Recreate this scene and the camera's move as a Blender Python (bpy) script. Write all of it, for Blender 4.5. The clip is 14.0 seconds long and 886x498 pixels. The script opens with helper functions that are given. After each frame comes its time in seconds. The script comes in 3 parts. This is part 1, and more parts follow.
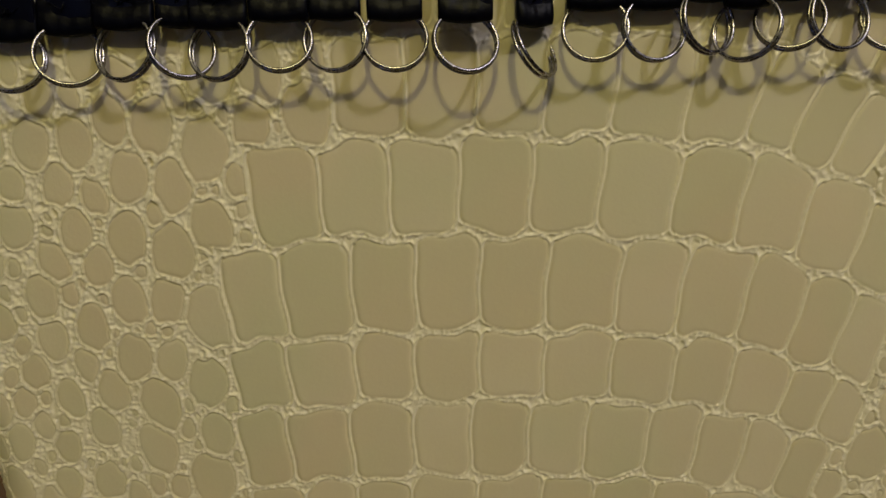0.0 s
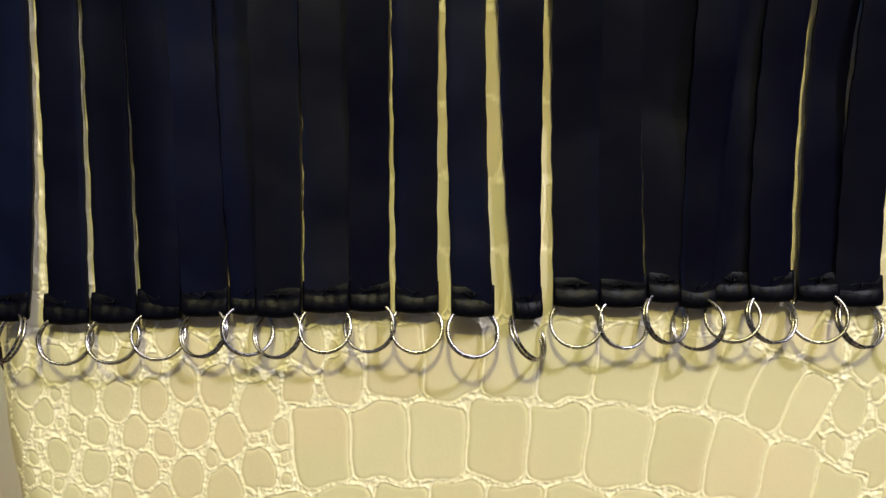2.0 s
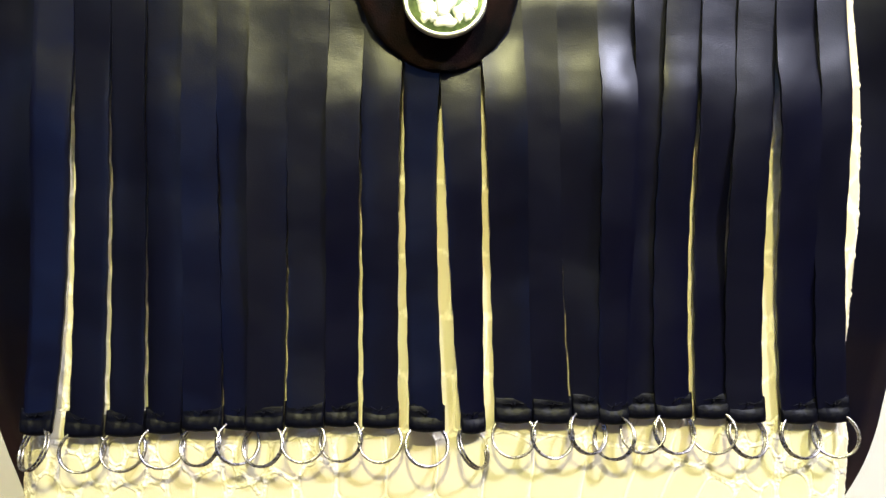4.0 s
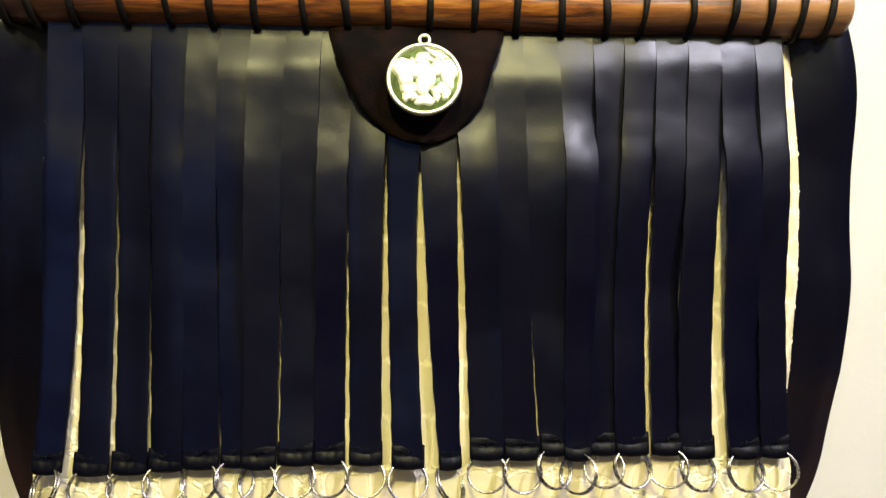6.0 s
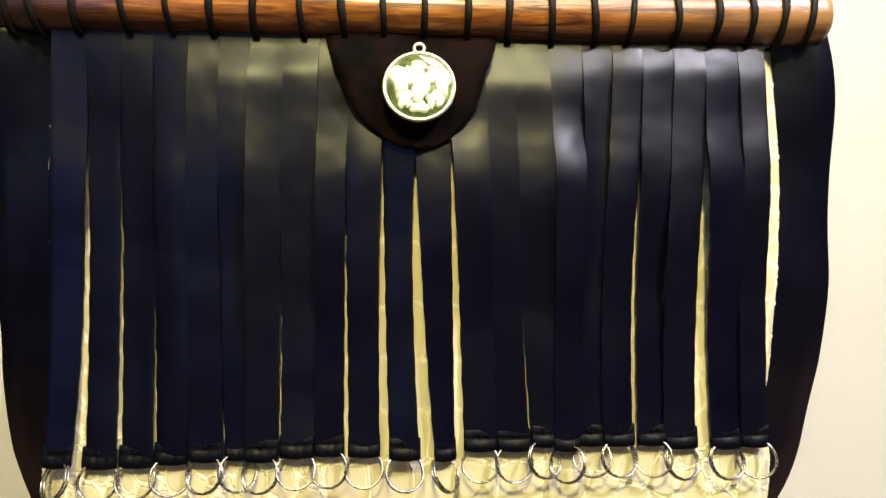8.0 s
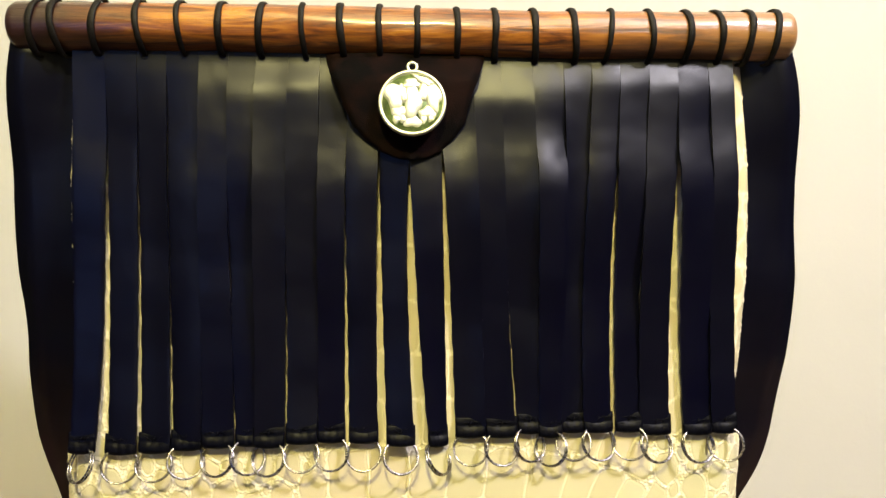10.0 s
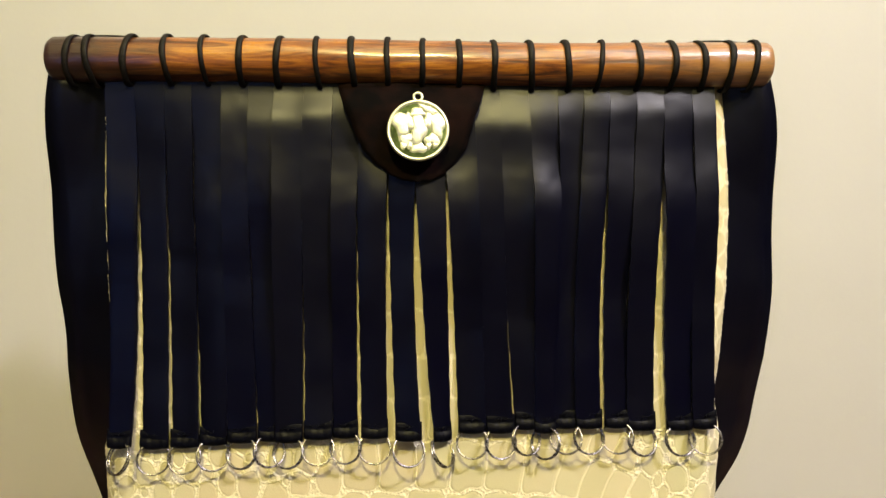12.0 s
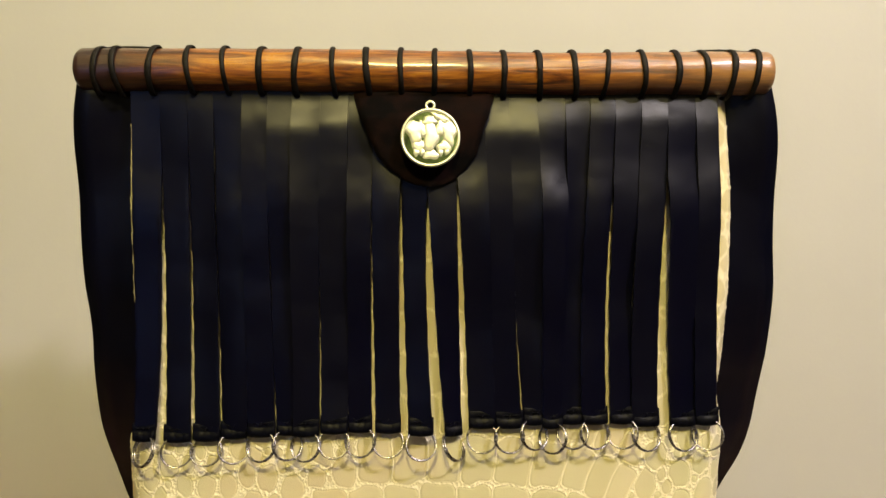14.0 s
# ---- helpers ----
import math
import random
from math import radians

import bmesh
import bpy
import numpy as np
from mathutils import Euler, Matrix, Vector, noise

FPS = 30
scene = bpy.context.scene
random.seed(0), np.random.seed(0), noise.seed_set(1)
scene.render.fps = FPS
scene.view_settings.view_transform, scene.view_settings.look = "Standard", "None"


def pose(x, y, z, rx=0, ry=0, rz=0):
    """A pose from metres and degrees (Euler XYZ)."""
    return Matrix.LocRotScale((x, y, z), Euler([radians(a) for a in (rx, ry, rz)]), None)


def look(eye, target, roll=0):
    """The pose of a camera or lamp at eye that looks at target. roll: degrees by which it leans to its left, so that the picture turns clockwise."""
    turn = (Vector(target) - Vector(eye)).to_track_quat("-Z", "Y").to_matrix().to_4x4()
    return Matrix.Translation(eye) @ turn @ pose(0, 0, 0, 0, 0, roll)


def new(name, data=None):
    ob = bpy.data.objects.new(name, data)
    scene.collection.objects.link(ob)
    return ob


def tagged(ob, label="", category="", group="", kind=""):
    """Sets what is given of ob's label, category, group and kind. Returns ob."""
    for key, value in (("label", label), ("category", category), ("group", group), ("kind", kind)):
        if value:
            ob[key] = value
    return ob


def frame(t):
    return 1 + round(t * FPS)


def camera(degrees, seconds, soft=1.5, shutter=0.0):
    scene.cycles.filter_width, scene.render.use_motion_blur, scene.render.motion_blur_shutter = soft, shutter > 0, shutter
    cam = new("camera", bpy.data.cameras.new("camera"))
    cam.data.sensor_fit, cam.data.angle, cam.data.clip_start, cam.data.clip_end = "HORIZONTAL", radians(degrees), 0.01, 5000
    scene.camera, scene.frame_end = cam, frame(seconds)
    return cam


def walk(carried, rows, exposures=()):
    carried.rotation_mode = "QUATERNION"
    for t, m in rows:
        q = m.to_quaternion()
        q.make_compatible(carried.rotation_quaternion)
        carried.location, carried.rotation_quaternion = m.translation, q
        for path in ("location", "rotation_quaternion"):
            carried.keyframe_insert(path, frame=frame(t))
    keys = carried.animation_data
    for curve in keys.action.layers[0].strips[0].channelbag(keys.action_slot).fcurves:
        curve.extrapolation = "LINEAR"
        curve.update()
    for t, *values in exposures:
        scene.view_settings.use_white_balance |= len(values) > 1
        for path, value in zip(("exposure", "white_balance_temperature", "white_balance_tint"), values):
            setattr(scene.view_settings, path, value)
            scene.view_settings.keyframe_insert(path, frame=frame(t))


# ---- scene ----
cam = camera(64.3, 14.0, soft=1.5)
PATH = [
    (0, (0.001, 0.004, 1.005), (0.006, 1.917, 0.422), -0.7),
    (0.5, (-0.001, -0.006, 1.016), (-0.014, 1.93, 0.513), -0.6),
    (1, (-0.002, -0.014, 1.03), (-0.021, 1.942, 0.615), -0.3),
    (1.5, (0.0, -0.024, 1.046), (-0.035, 1.95, 0.729), -0.1),
    (2, (0.003, -0.037, 1.059), (-0.036, 1.953, 0.865), -0.0),
    (2.5, (0.006, -0.052, 1.068), (-0.02, 1.946, 0.969), 0.1),
    (3, (0.009, -0.065, 1.077), (-0.004, 1.934, 1.032), 0.2),
    (3.5, (0.014, -0.08, 1.081), (0.005, 1.92, 1.096), 0.2),
    (6, (0.019, -0.125, 1.109), (0.058, 1.874, 1.151), 0.2),
    (6.5, (0.017, -0.128, 1.111), (0.066, 1.871, 1.154), 0.1),
    (7, (0.016, -0.132, 1.112), (0.072, 1.867, 1.153), 0.1),
    (7.5, (0.017, -0.135, 1.114), (0.076, 1.864, 1.138), 0.0),
    (8, (0.017, -0.138, 1.117), (0.081, 1.861, 1.115), -0.0),
    (10.5, (0.022, -0.176, 1.132), (0.078, 1.822, 1.072), -0.2),
    (11, (0.021, -0.184, 1.139), (0.074, 1.813, 1.057), -0.2),
    (11.5, (0.021, -0.193, 1.145), (0.069, 1.804, 1.045), -0.3),
    (12, (0.021, -0.201, 1.15), (0.066, 1.795, 1.036), -0.3),
    (12.5, (0.022, -0.207, 1.151), (0.061, 1.789, 1.037), -0.3),
    (13, (0.022, -0.212, 1.154), (0.055, 1.784, 1.031), -0.3),
    (13.5, (0.021, -0.215, 1.154), (0.046, 1.781, 1.032), -0.3),
    (14, (0.019, -0.217, 1.155), (0.04, 1.779, 1.029), -0.3),
]
EXPOSURES = [(0.0, -1.12, 6200, 10), (0.5, -1.04, 6150, 10), (1.0, -0.72, 5950, 10), (1.5, -0.28, 5850, 10), (2.0, 0.22, 5750, 10), (2.5, 0.65, 5600, 10), (3.0, 1.1, 5600, 10), (3.5, 1.15, 5500, 10),
             (6.0, 0.85, 5950, 10), (8.0, 0.8, 6100, 10), (10.5, 0.6, 6350, 10), (11.5, 0.40, 6450, 10), (12.5, 0.28, 6600, 10), (14.0, 0.12, 6900, 10)]
walk(cam, [(t, look(eye, target, roll)) for t, eye, target, roll in PATH], EXPOSURES)

# ---- light ----
world = bpy.data.worlds.new("room_air")
world.use_nodes = True
world.node_tree.nodes["Background"].inputs["Color"].default_value = (0.16, 0.30, 0.85, 1)
world.node_tree.nodes["Background"].inputs["Strength"].default_value = 1.7
scene.world = world


def bulb(name, place, watts, colour, radius):
    lamp = bpy.data.lights.new(name, "POINT")
    lamp.energy, lamp.color, lamp.shadow_soft_size = watts, colour, radius
    ob = new(name, lamp)
    ob.location = place
    return ob


LAMP_A = (-0.01, -0.95, 2.10)
LAMP_B = (0.80, -0.72, 2.14)
bulb("bulb", LAMP_A, 61, (1.0, 0.87, 0.33), 0.06)
bulb("bulb", LAMP_B, 55, (1.0, 0.92, 1.0), 0.06)


# ---- materials ----
def material(name, build, **values):
    """A node material; build(nodes, link, shader) wires what is not constant."""
    m = bpy.data.materials.new(name)
    m.use_nodes = True
    tree = m.node_tree
    shader = tree.nodes["Principled BSDF"]
    for key, value in values.items():
        shader.inputs[key.replace("_", " ")].default_value = value
    if build:
        build(tree.nodes, tree.links.new, shader)
    return m


def coords(nodes, link, scale=(1, 1, 1), kind="Object"):
    c, m = nodes.new("ShaderNodeTexCoord"), nodes.new("ShaderNodeMapping")
    m.inputs["Scale"].default_value = scale
    link(c.outputs[kind], m.inputs["Vector"])
    return m.outputs["Vector"]


def noise_tex(nodes, link, vector, scale, detail=4.0, rough=0.55, warp=0.0):
    n = nodes.new("ShaderNodeTexNoise")
    n.inputs["Scale"].default_value, n.inputs["Detail"].default_value = scale, detail
    n.inputs["Roughness"].default_value, n.inputs["Distortion"].default_value = rough, warp
    link(vector, n.inputs["Vector"])
    return n.outputs["Fac"]


def ramp(nodes, link, fac, stops):
    r = nodes.new("ShaderNodeValToRGB")
    while len(r.color_ramp.elements) < len(stops):
        r.color_ramp.elements.new(0.5)
    for e, (at, c) in zip(r.color_ramp.elements, stops):
        e.position, e.color = at, (*c, 1)
    link(fac, r.inputs["Fac"])
    return r.outputs["Color"]


def mixed(nodes, link, fac, a, b, mode="MIX"):
    m = nodes.new("ShaderNodeMix")
    m.data_type, m.blend_type = "RGBA", mode
    for socket, value in ((m.inputs[0], fac), (m.inputs[6], a), (m.inputs[7], b)):
        if isinstance(value, (int, float)):
            socket.default_value = value
        elif isinstance(value, tuple):
            socket.default_value = (*value, 1)
        else:
            link(value, socket)
    return m.outputs[2]


def ranged(nodes, link, fac, low, high, a=0.0, b=1.0):
    m = nodes.new("ShaderNodeMapRange")
    for i, v in enumerate((a, b, low, high)):
        m.inputs[i + 1].default_value = v
    link(fac, m.inputs["Value"])
    return m.outputs["Result"]


def bump(nodes, link, shader, height, strength, distance, under=None):
    b = nodes.new("ShaderNodeBump")
    b.inputs["Strength"].default_value, b.inputs["Distance"].default_value = strength, distance
    link(height, b.inputs["Height"])
    if under is not None:
        link(under, b.inputs["Normal"])
    link(b.outputs["Normal"], shader.inputs["Normal"])
    return b.outputs["Normal"]


def black_leather(nodes, link, shader):
    info = nodes.new("ShaderNodeObjectInfo")
    shift = nodes.new("ShaderNodeVectorMath")
    shift.operation = "ADD"
    link(coords(nodes, link), shift.inputs[0])
    link(ranged(nodes, link, info.outputs["Random"], 0, 3), shift.inputs[1])
    v = shift.outputs["Vector"]
    big = noise_tex(nodes, link, v, 24, 2)
    tone = mixed(nodes, link, info.outputs["Random"], (0.0004, 0.0005, 0.0072), (0.0008, 0.0009, 0.0054))
    link(mixed(nodes, link, ranged(nodes, link, big, 0, 0.6, 0.35, 0.75), tone, (0.0012, 0.0014, 0.0074)), shader.inputs["Base Color"])
    worn = nodes.new("ShaderNodeMath")
    worn.operation = "ADD"
    link(ranged(nodes, link, noise_tex(nodes, link, v, 40, 4), -0.03, 0.04, 0.3, 0.7), worn.inputs[0])
    link(ranged(nodes, link, info.outputs["Random"], 0.32, 0.39), worn.inputs[1])
    link(worn.outputs[0], shader.inputs["Roughness"])
    cell = nodes.new("ShaderNodeTexVoronoi")
    cell.feature = "DISTANCE_TO_EDGE"
    cell.inputs["Scale"].default_value = 1100
    link(v, cell.inputs["Vector"])
    n = bump(nodes, link, shader, noise_tex(nodes, link, v, 12, 1), 0.7, 0.008)
    n = bump(nodes, link, shader, big, 0.5, 0.0036, n)
    n = bump(nodes, link, shader, noise_tex(nodes, link, v, 95, 3), 0.08, 0.0010, n)
    bump(nodes, link, shader, ranged(nodes, link, cell.outputs["Distance"], 0, 1, 0, 0.25), 0.08, 0.0003, n)


LEATHER = material("black_leather", black_leather, Specular_IOR_Level=0.34)


def fold_leather(nodes, link, shader):
    v = coords(nodes, link)
    link(ramp(nodes, link, noise_tex(nodes, link, v, 300, 5), [(0.3, (0.0006, 0.0007, 0.0025)), (0.75, (0.002, 0.002, 0.005))]), shader.inputs["Base Color"])
    bump(nodes, link, shader, noise_tex(nodes, link, v, 380, 5), 0.28, 0.0008)


FOLD = material("creased_black_leather", fold_leather, Roughness=0.42, Specular_IOR_Level=0.10)


def croc(nodes, link, shader):
    v = coords(nodes, link)
    a = nodes.new("ShaderNodeAttribute")
    a.attribute_name = "scale_pattern"
    parts = nodes.new("ShaderNodeSeparateColor")
    link(a.outputs["Color"], parts.inputs["Color"])
    cell = mixed(nodes, link, parts.outputs["Green"], (0.60, 0.53, 0.335), (0.69, 0.61, 0.42))
    cell = mixed(nodes, link, ranged(nodes, link, noise_tex(nodes, link, v, 45, 4), 0, 0.5, 0.35, 0.7), cell, (0.645, 0.56, 0.36))
    cell = mixed(nodes, link, ranged(nodes, link, noise_tex(nodes, link, v, 17, 3), 0, 0.35, 0.46, 0.70), cell, (0.69, 0.55, 0.37))
    cell = mixed(nodes, link, ranged(nodes, link, noise_tex(nodes, link, v, 13, 2), 0, 0.55, 0.48, 0.66), cell, (0.59, 0.575, 0.355))
    link(mixed(nodes, link, parts.outputs["Red"], (0.80, 0.73, 0.54), cell), shader.inputs["Base Color"])
    link(ranged(nodes, link, noise_tex(nodes, link, v, 130, 4), 0.38, 0.55, 0.3, 0.7), shader.inputs["Roughness"])
    n = bump(nodes, link, shader, noise_tex(nodes, link, v, 700, 4), 0.12, 0.0005)
    bump(nodes, link, shader, noise_tex(nodes, link, v, 2600, 2), 0.10, 0.0002, n)


CROC = material("cream_embossed_leather", croc, Specular_IOR_Level=0.45)


def rod_wood(nodes, link, shader):
    v = coords(nodes, link, (5, 60, 60))
    grain = noise_tex(nodes, link, v, 3.2, 8, 0.65, 1.6)
    colour = ramp(nodes, link, grain, [(0.33, (0.030, 0.008, 0.003)), (0.44, (0.15, 0.042, 0.006)), (0.55, (0.28, 0.094, 0.011)), (0.70, (0.44, 0.185, 0.026))])
    streak = noise_tex(nodes, link, coords(nodes, link, (7, 190, 190)), 3.0, 6, 0.7, 0.8)
    colour = mixed(nodes, link, ranged(nodes, link, streak, 0, 0.6, 0.54, 0.70), colour, (0.035, 0.013, 0.007))
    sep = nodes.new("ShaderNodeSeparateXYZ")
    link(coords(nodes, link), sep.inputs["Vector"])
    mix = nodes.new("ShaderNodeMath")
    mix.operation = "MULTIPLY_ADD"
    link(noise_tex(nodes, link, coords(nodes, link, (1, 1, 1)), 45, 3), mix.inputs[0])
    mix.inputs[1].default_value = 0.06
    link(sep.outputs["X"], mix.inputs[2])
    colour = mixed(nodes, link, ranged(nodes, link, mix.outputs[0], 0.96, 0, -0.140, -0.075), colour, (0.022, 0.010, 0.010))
    colour = mixed(nodes, link, ranged(nodes, link, mix.outputs[0], 0, 0.55, 0.12, 0.25), colour, mixed(nodes, link, streak, (0.10, 0.045, 0.02), (0.50, 0.33, 0.17)))
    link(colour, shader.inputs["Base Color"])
    link(ranged(nodes, link, grain, 0.42, 0.26, 0.3, 0.7), shader.inputs["Roughness"])
    n = bump(nodes, link, shader, grain, 0.35, 0.0012)
    bump(nodes, link, shader, streak, 0.3, 0.0006, n)


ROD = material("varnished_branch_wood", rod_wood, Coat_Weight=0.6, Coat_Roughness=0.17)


def lace(nodes, link, shader):
    v = coords(nodes, link)
    link(ramp(nodes, link, noise_tex(nodes, link, v, 260, 4), [(0.3, (0.002, 0.0015, 0.0015)), (0.75, (0.009, 0.0065, 0.0055))]), shader.inputs["Base Color"])
    bump(nodes, link, shader, noise_tex(nodes, link, v, 800, 4), 0.5, 0.0006)


LACE = material("dark_lace", lace, Roughness=0.62, Specular_IOR_Level=0.2)


def suede(nodes, link, shader):
    v = coords(nodes, link)
    link(ramp(nodes, link, noise_tex(nodes, link, v, 55, 6, 0.65), [(0.40, (0.0009, 0.0005, 0.0006)), (0.72, (0.0130, 0.0045, 0.0034))]), shader.inputs["Base Color"])
    bump(nodes, link, shader, noise_tex(nodes, link, v, 1500, 3), 0.6, 0.0006)


SUEDE = material("dark_brown_suede", suede, Roughness=0.9, Specular_IOR_Level=0.08)


def ring_metal(nodes, link, shader):
    v = coords(nodes, link)
    link(ranged(nodes, link, noise_tex(nodes, link, v, 500, 3), 0.2, 0.34, 0.3, 0.7), shader.inputs["Roughness"])
    link(ramp(nodes, link, noise_tex(nodes, link, v, 160, 3), [(0.3, (0.22, 0.205, 0.215)), (0.7, (0.37, 0.35, 0.365))]), shader.inputs["Base Color"])


RING = material("nickel_steel", ring_metal, Metallic=1.0)


def medal_metal(nodes, link, shader):
    v = coords(nodes, link)
    link(ramp(nodes, link, noise_tex(nodes, link, v, 220, 4), [(0.3, (0.72, 0.72, 0.55)), (0.7, (0.86, 0.87, 0.70))]), shader.inputs["Base Color"])
    bump(nodes, link, shader, noise_tex(nodes, link, v, 900, 3), 0.25, 0.0004)


MEDAL = material("pale_cast_metal", medal_metal, Metallic=0.7, Roughness=0.4)


def enamel(nodes, link, shader):
    v = coords(nodes, link)
    link(ramp(nodes, link, noise_tex(nodes, link, v, 240, 4), [(0.3, (0.016, 0.034, 0.008)), (0.7, (0.17, 0.24, 0.07))]), shader.inputs["Base Color"])


ENAMEL = material("green_patina", enamel, Roughness=0.45, Metallic=0.3)


def wall_paint(nodes, link, shader):
    v = coords(nodes, link)
    link(ramp(nodes, link, noise_tex(nodes, link, v, 2.2, 5), [(0.3, (0.465, 0.460, 0.45)), (0.7, (0.525, 0.520, 0.51))]), shader.inputs["Base Color"])
    bump(nodes, link, shader, noise_tex(nodes, link, v, 160, 5), 0.12, 0.0012)


WALL = material("off_white_wall_paint", wall_paint, Roughness=0.75)


# for the added side walls out of view: dark, so the leather reflects little
def dark_paint(nodes, link, shader):
    v = coords(nodes, link)
    link(ramp(nodes, link, noise_tex(nodes, link, v, 2.2, 5), [(0.3, (0.006, 0.008, 0.026)), (0.7, (0.010, 0.013, 0.036))]), shader.inputs["Base Color"])


# for the added far wall out of view: its beige reflects warmly in the strips
def beige_paint(nodes, link, shader):
    link(ramp(nodes, link, noise_tex(nodes, link, coords(nodes, link), 1.6, 4), [(0.3, (0.10, 0.10, 0.055)), (0.7, (0.16, 0.15, 0.085))]), shader.inputs["Base Color"])


BEIGE = material("unseen_sheen_wall_paint", beige_paint, Roughness=0.8)
DARK = material("unseen_dark_wall_paint", dark_paint, Roughness=0.8)


# the ceiling is out of view; its bright white bounces fill into the shadows
def ceiling_paint(nodes, link, shader):
    link(ramp(nodes, link, noise_tex(nodes, link, coords(nodes, link), 3, 4), [(0.3, (0.74, 0.73, 0.70)), (0.7, (0.80, 0.79, 0.76))]), shader.inputs["Base Color"])


CEILING = material("white_ceiling_paint", ceiling_paint, Roughness=0.85)


def table_wood(nodes, link, shader):
    v = coords(nodes, link, (1.6, 22, 22))
    g = noise_tex(nodes, link, v, 3, 7, 0.6, 1.0)
    link(ramp(nodes, link, g, [(0.3, (0.085, 0.042, 0.026)), (0.7, (0.17, 0.095, 0.06))]), shader.inputs["Base Color"])
    bump(nodes, link, shader, g, 0.2, 0.001)


WOOD = material("brown_table_wood", table_wood, Roughness=0.42)


def floor_wood(nodes, link, shader):
    v = coords(nodes, link, (1, 9, 1))
    link(ramp(nodes, link, noise_tex(nodes, link, v, 4, 6, 0.6, 0.8), [(0.3, (0.016, 0.010, 0.007)), (0.7, (0.034, 0.022, 0.016))]), shader.inputs["Base Color"])


FLOOR = material("brown_floor_boards", floor_wood, Roughness=0.5)


def cloth(nodes, link, shader):
    v = coords(nodes, link)
    link(ramp(nodes, link, noise_tex(nodes, link, v, 30, 4), [(0.3, (0.20, 0.018, 0.075)), (0.7, (0.30, 0.030, 0.12))]), shader.inputs["Base Color"])
    bump(nodes, link, shader, noise_tex(nodes, link, v, 900, 3), 0.4, 0.0006)


CLOTH = material("magenta_cloth", cloth, Roughness=0.85)
BRASS = material("brushed_lamp_metal", None, Base_Color=(0.5, 0.42, 0.3, 1), Roughness=0.35, Metallic=1.0)


# ---- mesh helpers ----
def part(name, bm, mat, parent=None, label="", smooth=True):
    me = bpy.data.meshes.new(name)
    bm.to_mesh(me)
    bm.free()
    me.materials.append(mat)
    me.polygons.foreach_set("use_smooth", [smooth] * len(me.polygons))
    ob = new(name, me)
    if parent is not None:
        ob.parent = parent
    if label:
        tagged(ob, label)
    return ob


def lerp_at(z, table):
    """Straight from point to point of (z, value), with falling z."""
    for (za, a), (zb, b) in zip(table, table[1:]):
        if z >= zb:
            f = min(1.0, max(0.0, (za - z) / (za - zb)))
            return a + (b - a) * f
    return table[-1][1]


def smooth01(f):
    f = min(1.0, max(0.0, f))
    return f * f * (3 - 2 * f)


def box(bm, x0, x1, y0, y1, z0, z1, bevel=0.0):
    made = bmesh.ops.create_cube(bm, size=1.0)["verts"]
    bmesh.ops.transform(bm, matrix=Matrix.Translation(((x0 + x1) / 2, (y0 + y1) / 2, (z0 + z1) / 2)) @ Matrix.Diagonal((x1 - x0, y1 - y0, z1 - z0, 1)), verts=made)
    if bevel:
        bmesh.ops.bevel(bm, geom=list({e for v in made for e in v.link_edges}), offset=bevel, segments=2, affect="EDGES", profile=0.5)


def loops(bm, rings, close=True, caps=True):
    """Skins a row of rings, each a list of places."""
    rows = [[bm.verts.new(p) for p in ring] for ring in rings]
    n = len(rows[0])
    for a, b in zip(rows, rows[1:]):
        for i in range(n if close else n - 1):
            bm.faces.new((a[i], a[(i + 1) % n], b[(i + 1) % n], b[i]))
    if caps:
        bm.faces.new(rows[0][::-1])
        bm.faces.new(rows[-1])
    return rows


def tube(bm, points, radius, sides=8, flat=1.0, caps=True, closed=False):
    """A round cord along points; flat: its thickness against its width."""
    pts = [Vector(p) for p in points]
    rings, side = [], None
    for i, p in enumerate(pts):
        a = pts[i - 1] if (i or closed) else p
        b = pts[(i + 1) % len(pts)] if (i + 1 < len(pts) or closed) else p
        way = (b - a).normalized()
        if side is None:
            side = way.orthogonal().normalized()
        side = (side - way * side.dot(way)).normalized()
        other = way.cross(side)
        r = radius(i / (len(pts) - 1)) if callable(radius) else radius
        rings.append([p + r * (math.cos(k * math.tau / sides) * side + flat * math.sin(k * math.tau / sides) * other) for k in range(sides)])
    if closed:
        rings.append(rings[0])
        rows = [[bm.verts.new(q) for q in ring] for ring in rings[:-1]]
        for a, b in zip(rows, rows[1:] + rows[:1]):
            for k in range(sides):
                bm.faces.new((a[k], a[(k + 1) % sides], b[(k + 1) % sides], b[k]))
    else:
        loops(bm, rings, True, caps)


def lathe(bm, profile, sides=32, axis="z", centre=(0, 0, 0)):
    rings = []
    for r, h in profile:
        ring = []
        for k in range(sides):
            a = k * math.tau / sides
            c, s = r * math.cos(a), r * math.sin(a)
            p = (c, s, h) if axis == "z" else (c, h, s)
            ring.append(Vector(centre) + Vector(p))
        rings.append(ring)
    loops(bm, rings)


# ---- the room ----
def slab(name, mat, x0, x1, y0, y1, z0, z1, label):
    bm = bmesh.new()
    box(bm, x0, x1, y0, y1, z0, z1)
    return tagged(part(name, bm, mat, smooth=False), label, name.split("_")[0], kind="structure")


slab("floor", FLOOR, -2.0, 2.4, -3.0, 0.49, -0.1, 0.0, "dark brown wooden floor boards of the room")
slab("wall_north", WALL, -2.1, 2.5, 0.49, 0.60, -0.1, 2.5, "off-white painted wall behind the leather bag")
